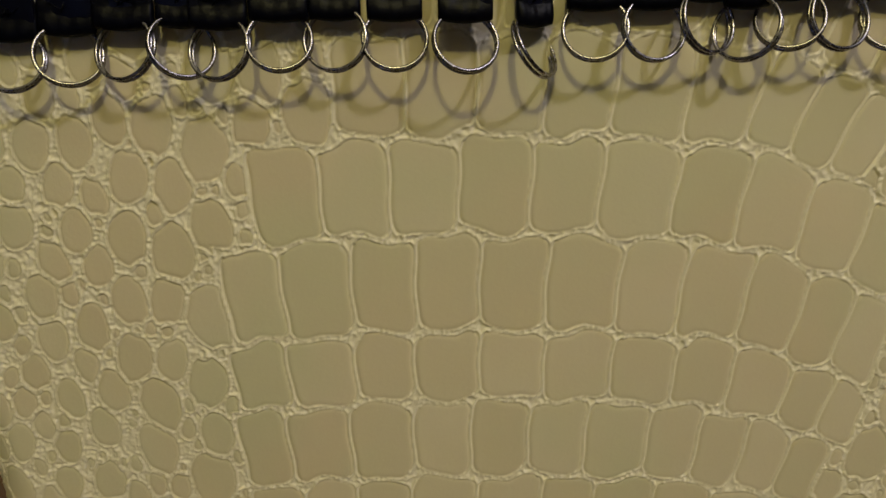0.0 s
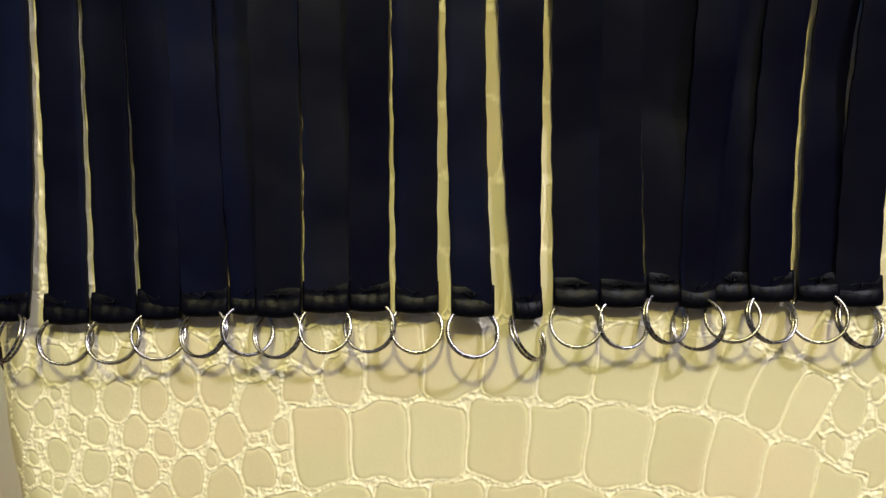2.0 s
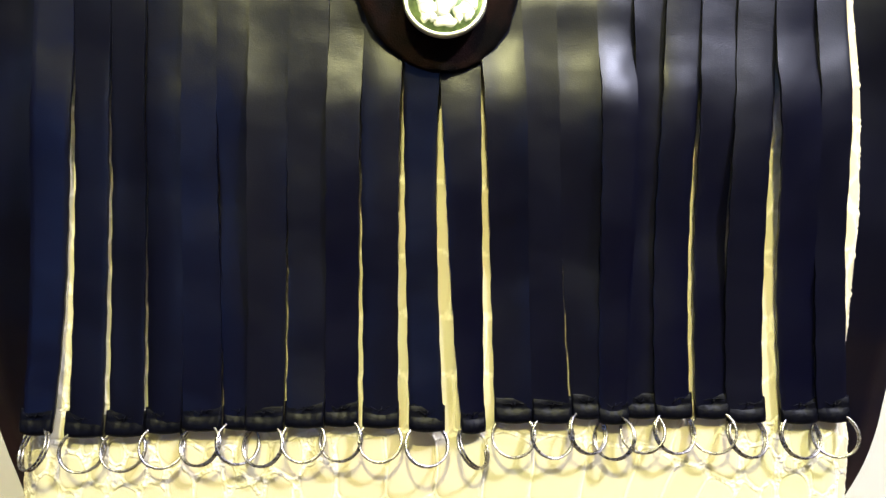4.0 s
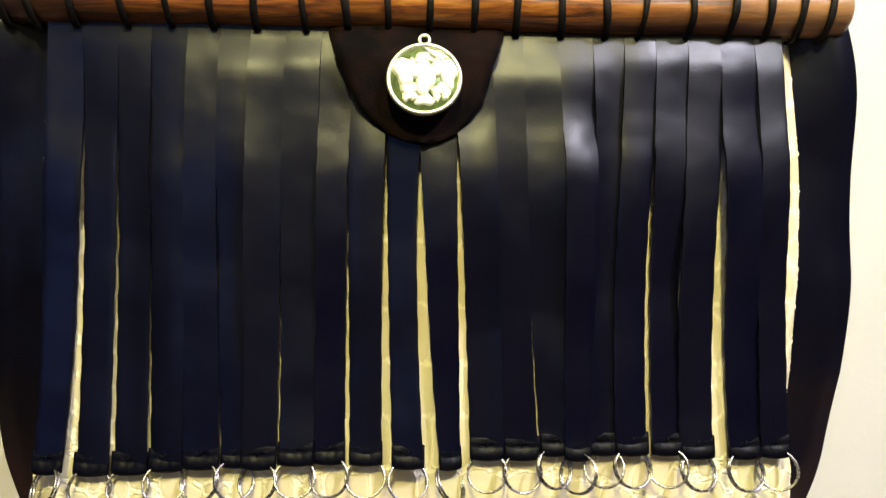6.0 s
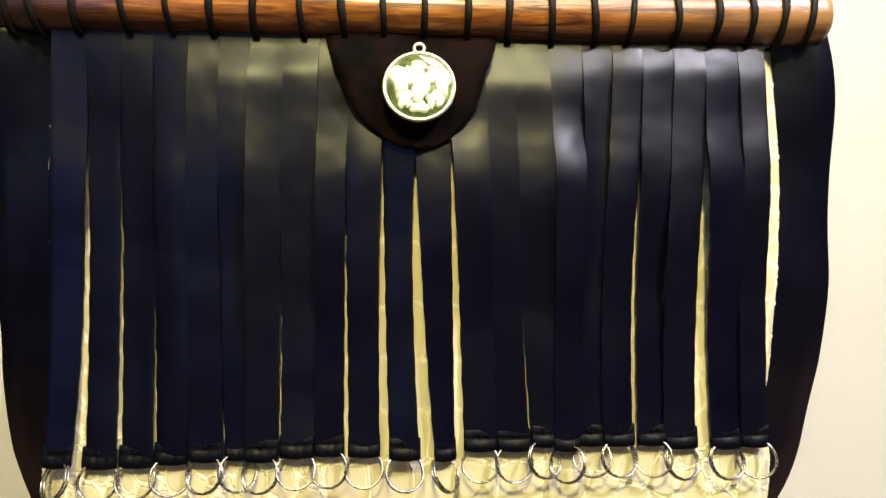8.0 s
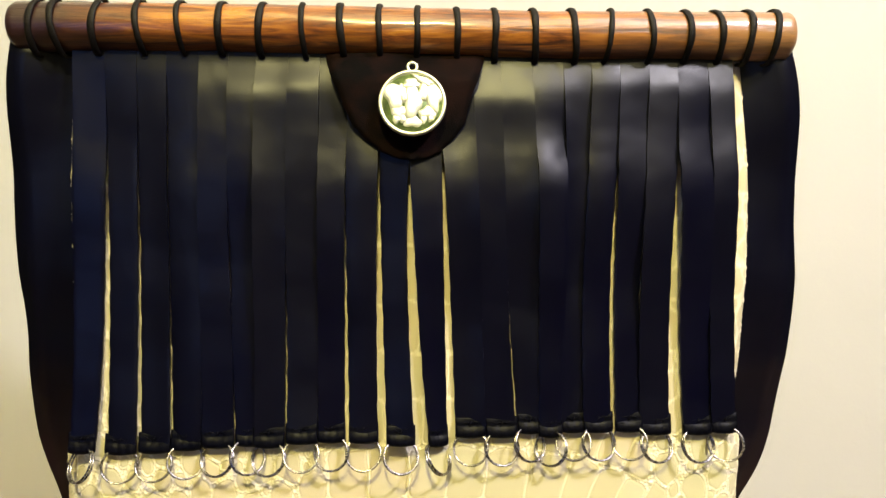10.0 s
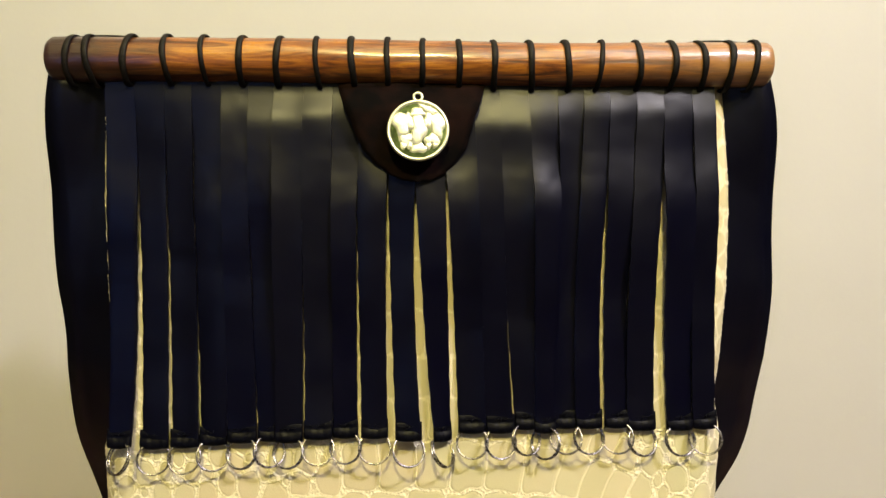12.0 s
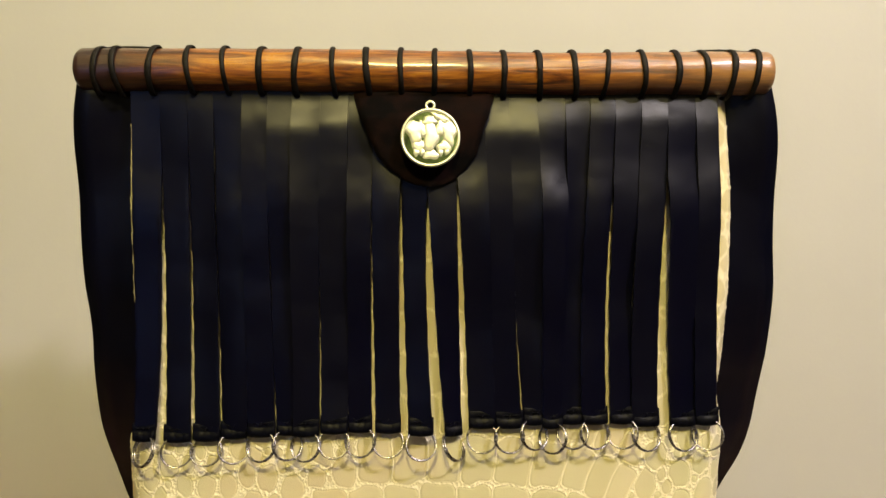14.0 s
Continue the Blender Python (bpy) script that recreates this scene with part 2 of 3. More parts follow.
# unseen far wall: beige for leather sheen, a tall window on to the dusk
for name, x0, x1, z0, z1 in (("wall_south", -2.1, -1.75, -0.1, 2.5), ("wall_south_right", -1.22, 2.5, -0.1, 2.5), ("wall_south_below", -1.75, -1.22, -0.1, 0.05), ("wall_south_above", -1.75, -1.22, 2.05, 2.5)):
    slab(name, BEIGE, x0, x1, -3.1, -3.0, z0, z1, "unseen far wall with a tall window, added beige to give the leather a warm sheen")
# unseen side walls, added dark to hold down reflections in the black leather
slab("wall_west", DARK, -2.1, -2.0, -3.0, 0.49, -0.1, 2.5, "unseen side wall, added dark blue to keep the leather's reflections dim")
slab("wall_east", DARK, 2.4, 2.5, -3.0, 0.49, -0.1, 2.5, "unseen side wall, added dark blue to keep the leather's reflections dim")
slab("ceiling", CEILING, -2.1, 2.5, -3.1, 0.60, 2.5, 2.6, "unseen white ceiling of the room, bright to bounce fill light")


def pendant_lamp(place):
    x, y, z = place
    lamp = tagged(new("pendant_lamp"), "bare bulb on a brass socket and cable from the ceiling", "lamp", "ceiling lamps")
    lamp.location = (x, y, 2.5)
    bm = bmesh.new()
    lathe(bm, [(0.05, 0.0), (0.05, -0.012), (0.012, -0.03)], 24)
    part("ceiling_rose", bm, BRASS, lamp)
    bm = bmesh.new()
    tube(bm, [(0, 0, -0.02), (0, 0, z - 2.5 + 0.13)], 0.004)
    part("cable", bm, BRASS, lamp)
    bm = bmesh.new()
    d = z - 2.5
    lathe(bm, [(0.012, d + 0.135), (0.02, d + 0.13), (0.021, d + 0.095), (0.014, d + 0.09)], 20)
    part("socket", bm, BRASS, lamp)


pendant_lamp(LAMP_A)
pendant_lamp(LAMP_B)


def side_table():
    table = tagged(new("side_table"), "brown wooden table under the leather bag", "table")
    table.location = (0.0, 0.19, 0.0)
    bm = bmesh.new()
    box(bm, -0.75, 0.75, -0.02, 0.29, 0.752, 0.78, 0.004)
    part("tabletop", bm, WOOD, table, smooth=False)
    for x in (-0.7, 0.66):
        for y in (0.0, 0.23):
            bm = bmesh.new()
            box(bm, x, x + 0.04, y, y + 0.04, 0.0, 0.752, 0.003)
            part("leg", bm, WOOD, table, smooth=False)


side_table()


def folded_cloth():
    bm = bmesh.new()
    rings = []
    for i in range(25):
        x = -0.62 + 0.37 * i / 24
        w = 0.004 * math.sin(i * 0.9) + 0.003 * math.sin(i * 2.3)
        e = smooth01(min(i, 24 - i) / 2.5) * 0.5 + 0.5
        top = 0.780 + (0.020 + 0.3 * w) * (0.6 + 0.4 * e)
        y0, y1 = 0.392 + w + 0.02 * (1 - e), 0.484 - 0.02 * (1 - e)
        ring = []
        for k in range(20):
            a = math.tau * k / 20
            c, s = math.cos(a), math.sin(a)
            c, s = math.copysign(abs(c) ** 0.35, c), math.copysign(abs(s) ** 0.5, s)
            ring.append((x, (y0 + y1) / 2 + (y1 - y0) / 2 * c, 0.780 + (top - 0.780) / 2 * (1 + s)))
        rings.append(ring)
    loops(bm, rings)
    tagged(part("folded_cloth", bm, CLOTH), "folded magenta cloth lying on the brown table", "cloth")


folded_cloth()


# ---- the bag ----
BAG = tagged(new("handbag"), "fringed black leather handbag with cream crocodile-embossed body and wooden rod", "handbag")
BAG.location = (0.0, 0.25, 0.78)
HOME = Matrix.Translation((-0.0, -0.25, -0.78))


def bag_part(name, bm, mat, parent=None, label="", smooth=True):
    """A part whose mesh is given in the room's metres."""
    if parent is None:
        bmesh.ops.transform(bm, matrix=HOME, verts=bm.verts)
    return part(name, bm, mat, parent or BAG, label, smooth)


FRONT = [(1.225, 0.2195), (1.16, 0.2205), (1.10, 0.2235), (1.03, 0.2295), (1.0, 0.2315), (0.97, 0.232), (0.78, 0.232)]
BACK = [(1.225, 0.219), (1.15, 0.227), (1.10, 0.236), (1.05, 0.251), (1.00, 0.273), (0.95, 0.297), (0.86, 0.32), (0.78, 0.33)]
EDGE_L = [(1.225, -0.1670), (1.19, -0.1692), (1.1165, -0.1718), (1.03, -0.1772), (1.00, -0.188), (0.96, -0.1875), (0.90, -0.180), (0.78, -0.172)]
EDGE_R = [(1.225, 0.1985), (1.17, 0.2035), (1.10, 0.2062), (1.03, 0.2075), (1.00, 0.2130), (0.90, 0.208), (0.78, 0.200)]


# the embossed scale pattern, in metres along the leather (u) and up (z)
ROW_LINES = [1.150, 1.120, 1.088, 1.060, 1.034, 1.006, 0.9735, 0.9405, 0.9055, 0.8785, 0.8470, 0.818, 0.788, 0.76]
ROW_JOINTS = {
    5: (-0.033, -0.010, 0.013, 0.035, 0.057, 0.081, 0.104, 0.122, 0.140, 0.157),
    6: (-0.062, -0.039, -0.016, 0.007, 0.031, 0.054, 0.079, 0.102, 0.125, 0.147, 0.166),
    7: (-0.074, -0.054, -0.030, -0.008, 0.014, 0.037, 0.062, 0.084, 0.107, 0.128, 0.146, 0.163),
    8: (-0.074, -0.054, -0.030, -0.009, 0.014, 0.037, 0.061, 0.084, 0.105, 0.127, 0.144, 0.159),
    9: (-0.074, -0.056, -0.033, -0.010, 0.011, 0.032, 0.053, 0.076, 0.095, 0.113, 0.130, 0.146),
}


def scale_relief(u, z):
    """Height, cell mask and tone of the embossing at many places."""
    rng = np.random.default_rng(7)
    wob = 0.0011 * np.sin(u * 160 + 3 * np.sin(z * 90)) + 0.0008 * np.sin(u * 330 + z * 210 + 1.3)
    arch = -0.0045 * np.clip((u - 0.012) / 0.085, -1.6, 1.7) ** 2 - 0.008 * np.clip((u - 0.09) / 0.05, 0, 1.6) ** 2
    zz = z - arch - wob
    d = np.full(u.shape, -1.0)
    vert = np.zeros(u.shape)
    tone = np.zeros(u.shape)
    zone = np.full(u.shape, 9.0)
    for i in range(len(ROW_LINES) - 1):
        top, low = ROW_LINES[i], ROW_LINES[i + 1]
        if i in ROW_JOINTS:
            joints = list(ROW_JOINTS[i])
        else:
            joints = [-0.07 + rng.uniform(-0.004, 0.004)]
            while joints[-1] < 0.135:
                joints.append(joints[-1] + rng.uniform(0.019, 0.025))
        lean = np.interp(u, (-0.08, 0.0, 0.08, 0.14), (-0.12, 0.0, 0.12, 0.24 if i > 5 else 0.55))
        uu = u - lean * (z - (top + low) / 2) + 0.0004 * np.sin(z * 260 + i)
        for a, b in zip(joints, joints[1:]):
            dx = np.minimum(uu - a, b - uu)
            dz = np.minimum(top - zz, zz - low)
            r = 0.0056
            qx, qz = np.maximum(r - dx, 0), np.maximum(r - dz, 0)
            inner = np.where((dx < r) & (dz < r), r - np.hypot(qx, qz), np.minimum(dx, dz))
            here = (dx > 0) & (dz > 0)
            tone = np.where(here, rng.random(), tone)
            d = np.where(here, inner, d)
            vert = np.where(here & (dx < dz), 1.0, vert)
        reach = np.maximum(np.maximum(joints[0] - uu, uu - joints[-1]), np.maximum(zz - top, low - zz))
        zone = np.minimum(zone, reach)
    inside_rows = zone < 0
    # oval scales at the sides, larger ones beside the rows
    seeds = np.zeros((0, 3))
    for size, tries in ((0.0098, 5000), (0.0084, 6000), (0.0070, 8000), (0.0056, 12000), (0.0042, 14000), (0.0029, 14000), (0.0019, 8000)):
        for _ in range(tries):
            su, sz, r = rng.uniform(-0.235, 0.262), rng.uniform(0.77, 1.225), size * rng.uniform(0.9, 1.12)
            row, col = min(np.searchsorted(z[:, 0], sz), z.shape[0] - 1), min(max(np.searchsorted(u[0], su), 0), u.shape[1] - 1)
            side = zone[row, col]
            if side < 0.6 * r or (side > 0.014 and size > 0.009) or (side > 0.030 and size > 0.0075) or (side > 0.05 and rng.random() < 0.5):
                continue
            if len(seeds) == 0 or np.all(np.hypot((seeds[:, 0] - su) * 1.12, (seeds[:, 1] - sz) * 0.92) > (r + seeds[:, 2]) * 0.925):
                seeds = np.vstack([seeds, (su, sz, r)])
    f1 = np.full(u.shape, 9.0)
    f2 = np.full(u.shape, 9.0)
    who = np.zeros(u.shape)
    for k, (su, sz, r) in enumerate(seeds):
        near = np.nonzero((np.abs(u - su) < 0.024) & (np.abs(z - sz) < 0.026))
        skew = rng.uniform(-0.3, 0.3)
        du, dz = (u[near] - su) * 1.25 + skew * (z[near] - sz) * 0.5, (z[near] - sz) * 0.83
        dist = (np.hypot(du, dz) + 0.045 * r * np.sin(3 * np.arctan2(dz, du) + k) + 0.03 * r * np.sin(2 * np.arctan2(dz, du) + 2 * k)) - r
        old1, old2 = f1[near], f2[near]
        f2[near] = np.where(dist < old1, old1, np.minimum(old2, dist))
        who[near] = np.where(dist < old1, rng.random(), who[near])
        f1[near] = np.minimum(old1, dist)
    side_d = np.minimum((f2 - f1) / 2 + 0.0002, 0.0009 - f1)
    side_d = np.minimum(side_d, zone)
    d = np.where(inside_rows, d, side_d)
    tone = np.where(inside_rows, tone, who)
    vert = np.where(inside_rows, vert, 0.0)
    # wrinkles between the scales
    def ridged(f, k):
        table = np.random.default_rng(k).random((256, 256))
        p, q = u * f + 0.35 * np.sin(z * f * 0.9) + 500, z * f + 0.35 * np.sin(u * f * 0.8)
        i, j = np.floor(p).astype(int), np.floor(q).astype(int)
        a, b = p - i, q - j
        a, b = a * a * (3 - 2 * a), b * b * (3 - 2 * b)
        i, j = i % 255, j % 255
        n = (table[i, j] * (1 - a) + table[i + 1, j] * a) * (1 - b) + (table[i, j + 1] * (1 - a) + table[i + 1, j + 1] * a) * b
        return 1 - np.abs(2 * n - 1)
    wrinkle = 0.55 * ridged(560, 3) ** 1.6 + 0.45 * ridged(1000, 4)
    gap = np.where(vert > 0.5, 0.00055, np.where(inside_rows, 0.00070, 0.00080))
    mask = np.clip((d - gap * 0.75) / (gap * 0.9), 0, 1)
    mask = mask * mask * (3 - 2 * mask)
    crown = np.clip(d / 0.0026, 0, 1)
    plate = 0.00030 * (1 - (1 - crown) ** 2)
    seam = np.where(vert > 0.5, 0.00046 * np.exp(-(d / 0.00042) ** 2), 0.00062 * (wrinkle - 0.25))
    rim = np.where(vert > 0.5, 0.0, 0.00034 * np.exp(-((d - 0.00075) / 0.00032) ** 2))
    height = plate - 0.00028 * np.exp(-((d - 1.2 * gap) / 0.00035) ** 2) + (1 - mask) * seam + rim
    return 1.6 * height, mask, tone


def front_panel():
    zs = np.concatenate([np.arange(0.780, 1.02, 0.00048), np.arange(1.02, 1.2221, 0.0012)])
    us = np.arange(-0.222, 0.2481, 0.00048)
    U, Z = np.meshgrid(us, zs)
    h, mask, tone = scale_relief(U, Z)
    yf = np.interp(zs, [a for a, _ in FRONT[::-1]], [b for _, b in FRONT[::-1]])
    yb = np.interp(zs, [a for a, _ in BACK[::-1]], [b for _, b in BACK[::-1]])
    xl = np.interp(zs, [a for a, _ in EDGE_L[::-1]], [b for _, b in EDGE_L[::-1]])
    xr = np.interp(zs, [a for a, _ in EDGE_R[::-1]], [b for _, b in EDGE_R[::-1]])
    X, Y, NX, NY = (np.zeros_like(U) for _ in range(4))
    for j in range(len(zs)):
        dy = min(0.030, max(0.006, yb[j] - yf[j]))
        dx = dy * 0.75
        a = np.linspace(0, math.pi / 2, 40)
        cx, cy = dx * np.sin(a), dy * (1 - np.cos(a))
        arc = np.concatenate([[0], np.cumsum(np.hypot(np.diff(cx), np.diff(cy)))])
        left, right = xl[j] + dx, xr[j] - dx
        over = np.where(us < left, left - us, np.where(us > right, us - right, 0))
        sign = np.where(us < left, -1.0, 1.0)
        ang = np.interp(over, arc, a)
        past = np.maximum(over - arc[-1], 0)
        X[j] = np.clip(us, left, right) + sign * np.interp(over, arc, cx) - sign * 0.25 * past
        Y[j] = yf[j] + np.interp(over, arc, cy) + past
        NX[j], NY[j] = np.where(over > 0, sign * np.sin(ang), 0), -np.cos(np.where(over > 0, ang, 0))
    soft = 0.0005 * np.sin(U * 31 + 1) * np.sin(Z * 23 + 2)
    X, Y = X + NX * (h + soft), Y + NY * (h + soft)
    nz, nu = U.shape
    co = np.stack([X, Y - 0.25, Z - 0.78], -1).reshape(-1, 3)
    k = np.arange(nz * nu).reshape(nz, nu)
    quads = np.stack([k[:-1, :-1], k[:-1, 1:], k[1:, 1:], k[1:, :-1]], -1).reshape(-1, 4)
    me = bpy.data.meshes.new("front_panel")
    me.vertices.add(len(co))
    me.vertices.foreach_set("co", co.ravel())
    me.loops.add(quads.size)
    me.loops.foreach_set("vertex_index", quads.ravel())
    me.polygons.add(len(quads))
    me.polygons.foreach_set("loop_start", np.arange(0, quads.size, 4))
    me.polygons.foreach_set("use_smooth", np.ones(len(quads), bool))
    me.update(calc_edges=True)
    pattern = me.attributes.new("scale_pattern", "FLOAT_COLOR", "POINT")
    pattern.data.foreach_set("color", np.stack([mask, tone, np.zeros_like(mask), np.ones_like(mask)], -1).astype(np.float32).ravel())
    me.materials.append(CROC)
    ob = new("front_panel", me)
    ob.parent = BAG
    tagged(ob, "cream leather front embossed with crocodile scales")


front_panel()


def back_panel():
    """The black back of the bag, wider than the body, tied to the rod at its top."""
    outer_l = [(1.236, -0.1915), (1.226, -0.1940), (1.205, -0.1995), (1.178, -0.2035), (1.113, -0.2085), (1.077, -0.2095), (0.99, -0.2205), (0.94, -0.217), (0.90, -0.199), (0.86, -0.17), (0.785, -0.16)]
    outer_r = [(1.236, 0.2195), (1.226, 0.2220), (1.205, 0.2280), (1.176, 0.2325), (1.103, 0.2410), (1.036, 0.2445), (0.986, 0.2455), (0.955, 0.2405), (0.93, 0.231), (0.89, 0.205), (0.785, 0.19)]
    bm = bmesh.new()
    rings = []
    for j in range(61):
        z = 1.229 - (1.229 - 0.785) * j / 60
        y = lerp_at(z, BACK) + 0.003
        a = (lerp_at(z + 0.012, outer_l) + lerp_at(z, outer_l) + lerp_at(z - 0.012, outer_l)) / 3
        b = (lerp_at(z + 0.012, outer_r) + lerp_at(z, outer_r) + lerp_at(z - 0.012, outer_r)) / 3
        front, back = [], []
        for i in range(41):
            f = i / 40
            x = a + (b - a) * f
            side = abs(2 * f - 1)
            yy = y + 0.003 * smooth01((side - 0.8) / 0.2) * smooth01((1.2 - z) * 12) - 0.0110 * smooth01((z - 1.15) / 0.07) * smooth01((side - 0.885) / 0.05) + 0.0012 * math.sin(z * 60 + 9 * f)
            front.append((x, yy, z))
            back.append((x, yy + 0.002, z))
        rings.append(front + back[::-1])
    loops(bm, rings)
    bag_part("back_panel", bm, LEATHER, label="plain black leather back with curved side edges")


back_panel()


# each cut between two strips: x at its top, height where light shows through, x of the strips' edges on either side at the bottom
CUTS = [
    (-0.1635, 1.215, -0.1735, -0.1735), (-0.1465, 1.174, -0.1598, -0.1552), (-0.1299, 1.186, -0.1387, -0.1367), (-0.1143, 1.097, -0.1200, -0.1188),
    (-0.0971, 1.025, -0.1028, -0.1018), (-0.0815, 1.060, -0.0844, -0.0832), (-0.0669, 1.060, -0.0697, -0.0732), (-0.0498, 1.108, -0.0564, -0.0549),
    (-0.0330, 1.032, -0.0381, -0.0373), (-0.0178, 1.172, -0.0226, -0.0200), (-0.0012, 1.170, -0.0041, 0.0012), (0.0145, 1.164, 0.0168, 0.0247),
    (0.0305, 1.176, 0.0350, 0.0398), (0.0485, 1.020, 0.0564, 0.0570), (0.0639, 1.097, 0.0742, 0.0751), (0.0807, 1.160, 0.0879, 0.0867),
    (0.0976, 1.158, 0.0995, 0.0993), (0.1130, 1.190, 0.1130, 0.1122), (0.1282, 1.166, 0.1282, 0.1306), (0.1440, 1.155, 0.1456, 0.1450),
    (0.1597, 1.169, 0.1618, 0.1694), (0.1764, 1.030, 0.1852, 0.1857), (0.1900, 1.219, 0.2000, 0.2000),
]
# how the same edges run half way down, at CUT_MID
CUT_MID = 1.1165
EDGES_MID = dict(enumerate((-0.1667, None, None, -0.1160, -0.0989, -0.0831, -0.0696, -0.0525, -0.0353, None, None, None, None, 0.0527, 0.0673, None, 0.0997, None, None, None, None, 0.1800, 0.1946)))
GAPS_MID = {1: (-0.1498, -0.1484), 2: (-0.1325, -0.1319), 9: (-0.0208, -0.0198), 10: (-0.0035, -0.0012), 11: (0.0129, 0.0171), 12: (0.0327, 0.0356),
            15: (0.0850, 0.0843), 17: (0.1108, 0.1098), 18: (0.1252, 0.1271), 19: (0.1419, 0.1413), 20: (0.1582, 0.1624)}
STRIP_LOW = (1.006, 1.004, 1.0045, 1.006, 1.0075, 1.008, 1.0073, 1.0093, 1.0096, 1.0092, 1.0085, 1.007, 1.0115, 1.0115, 1.0135, 1.0115, 1.0138, 1.0140, 1.0138, 1.012, 1.0118, 1.0125)
STRIP_OUT = (0, 1, 0, 1, -1, 2, -1, 0, 1, 0, 0, -1, 0, 1, 2, -1, 1, 0, 1, 0, 0, 1)
RING_TURN = (-38, 10, 8, 22, -14, 30, -18, 6, -8, 5, 16, 55, -6, 12, 28, -42, -22, 14, -18, 20, 12, -16)


def cut_x(i, z, low, right_side):
    top, opens, a, b = CUTS[i]
    ma, mb = GAPS_MID.get(i, (EDGES_MID[i], EDGES_MID[i]))
    z = min(z, 1.2125)
    # the middle line bends through its top, half way and foot; the gap widens from where it opens
    p, q, r = 1.2125, CUT_MID, low
    mid = (top * (z - q) * (z - r) / ((p - q) * (p - r)) + (ma + mb) / 2 * (z - p) * (z - r) / ((q - p) * (q - r))
           + (a + b) / 2 * (z - p) * (z - q) / ((r - p) * (r - q)))
    if z >= opens:
        gap = 0.0
    elif opens < CUT_MID or mb == ma:
        gap = (b - a) * ((opens - z) / (opens - low)) ** 0.8
    elif z >= CUT_MID:
        gap = (mb - ma) * ((opens - z) / (opens - CUT_MID)) ** 0.7
    else:
        gap = (mb - ma) + (b - a - mb + ma) * (CUT_MID - z) / (CUT_MID - low)
    return mid + (gap if right_side else -gap) / 2


TOP_BULGE = (0, 0, 0, 0, 4, 7, 13, 10, 5, 6, 6, 6, 9, 11, 12, 5, 5, 6, 6, 7, 6, 5)
LEAN = (0.03, -0.11, -0.14, -0.13, 0.03, 0.06, 0.10, 0.05, 0.09, -0.02, -0.19, -0.04, -0.09, -0.04, -0.10, 0.02, 0.17, 0.07, 0.14, 0.06, 0.10, 0.12)


def strip_y(i, z, low):
    """How far back the front of a strip lies, by height."""
    rng = random.Random(90 + i)
    f = max(0.0, (1.222 - z) / (1.222 - low))
    out = 0.46 * TOP_BULGE[i] / 1000
    y = 0.2125 + 0.0004 * smooth01((1.227 - z) / 0.006) * (1 - smooth01((1.2195 - z) / 0.005)) - out * smooth01((1.2200 - z) / (0.013 + rng.uniform(0.8, 2.6) * out)) + (out - 0.005) * smooth01((f - 0.05) / 0.35)
    y += (0.013 if i == 0 else 0.016 if i == 10 else 0.0190) * smooth01((f - 0.06) / 0.94)
    y += 0.0035 * smooth01((1.224 - z) / 0.06) * (i < 4)
    dent = {6: 0.0020, 7: 0.0030, 8: 0.0052, 9: 0.0045, 11: 0.0040, 12: 0.0068, 13: 0.0055, 14: 0.0042, 15: 0.0075, 16: 0.0030, 17: 0.0022, 18: 0.0016, 19: 0.0026, 20: 0.0036, 21: 0.0024}.get(i, 0.0)
    y -= dent * smooth01((1.188 - z) / 0.040) - dent * smooth01((1.145 - z) / 0.09)
    y += rng.uniform(0.0005, 0.0015) * math.sin(f * rng.uniform(4, 8) + rng.uniform(0, 6)) * smooth01(f * 3)
    y += 0.0010 * STRIP_OUT[i] * smooth01((f - 0.15) * 2)
    return min(y, lerp_at(z, FRONT) - 0.0036) if z < 1.212 else y


def leather_strip(i):
    low = STRIP_LOW[i]
    rng = random.Random(40 + i)
    lean, curl = LEAN[i], rng.uniform(-0.0007, 0.0009)
    twist = 0.36 if i == 11 else 0.0
    bend, when = (0.20, 0.27) if i == 15 else (rng.uniform(-0.07, 0.07), rng.uniform(0.2, 0.55))
    bm = bmesh.new()
    rings = []
    thick, n, m = 0.0017, 12, 56
    for j in range(m + 1):
        z = 1.2270 - (1.2270 - low - 0.002) * j / m
        f = j / m
        a, b = cut_x(i, z, low, True) + 0.00004, cut_x(i + 1, z, low, False) - 0.00004
        edge_noise = (0.00022 * math.sin(z * 310) + 0.00012 * math.sin(z * 700)) * smooth01((1.2 - z) * 20)
        a, b = a + edge_noise, b + 0.7 * edge_noise
        mid, half = (a + b) / 2, (b - a) / 2
        y = strip_y(i, z, low)
        t = lean * smooth01((f - 0.03) * 6) + bend * math.exp(-((f - when) / 0.14) ** 2) * smooth01((f - 0.06) * 5)
        t += twist * smooth01((f - 0.5) / 0.5)
        front, back = [], []
        for k in range(n + 1):
            s = -1 + 2 * k / n
            yy = y + math.tan(t) * half * s + curl * (1 - s * s) * smooth01(f * 3)
            edge = abs(s) > 0.999
            x = mid + half * s
            worn = 0.00025 * smooth01((CUTS[i if s < 0 else i + 1][1] - z) / 0.03) if edge else 0.0
            front.append((x, yy + worn, z))
            back.append((x, yy + thick - worn, z))
        rings.append(front + back[::-1])
    rows = loops(bm, rings)
    for ra, rb in zip(rows, rows[1:]):
        for k in (0, n, n + 1, 2 * n + 1):
            bm.edges.get((ra[k], rb[k])).smooth = False
    strip = bag_part("leather_strip", bm, LEATHER)
    fold_and_ring(i, strip, low, twist)
    return strip


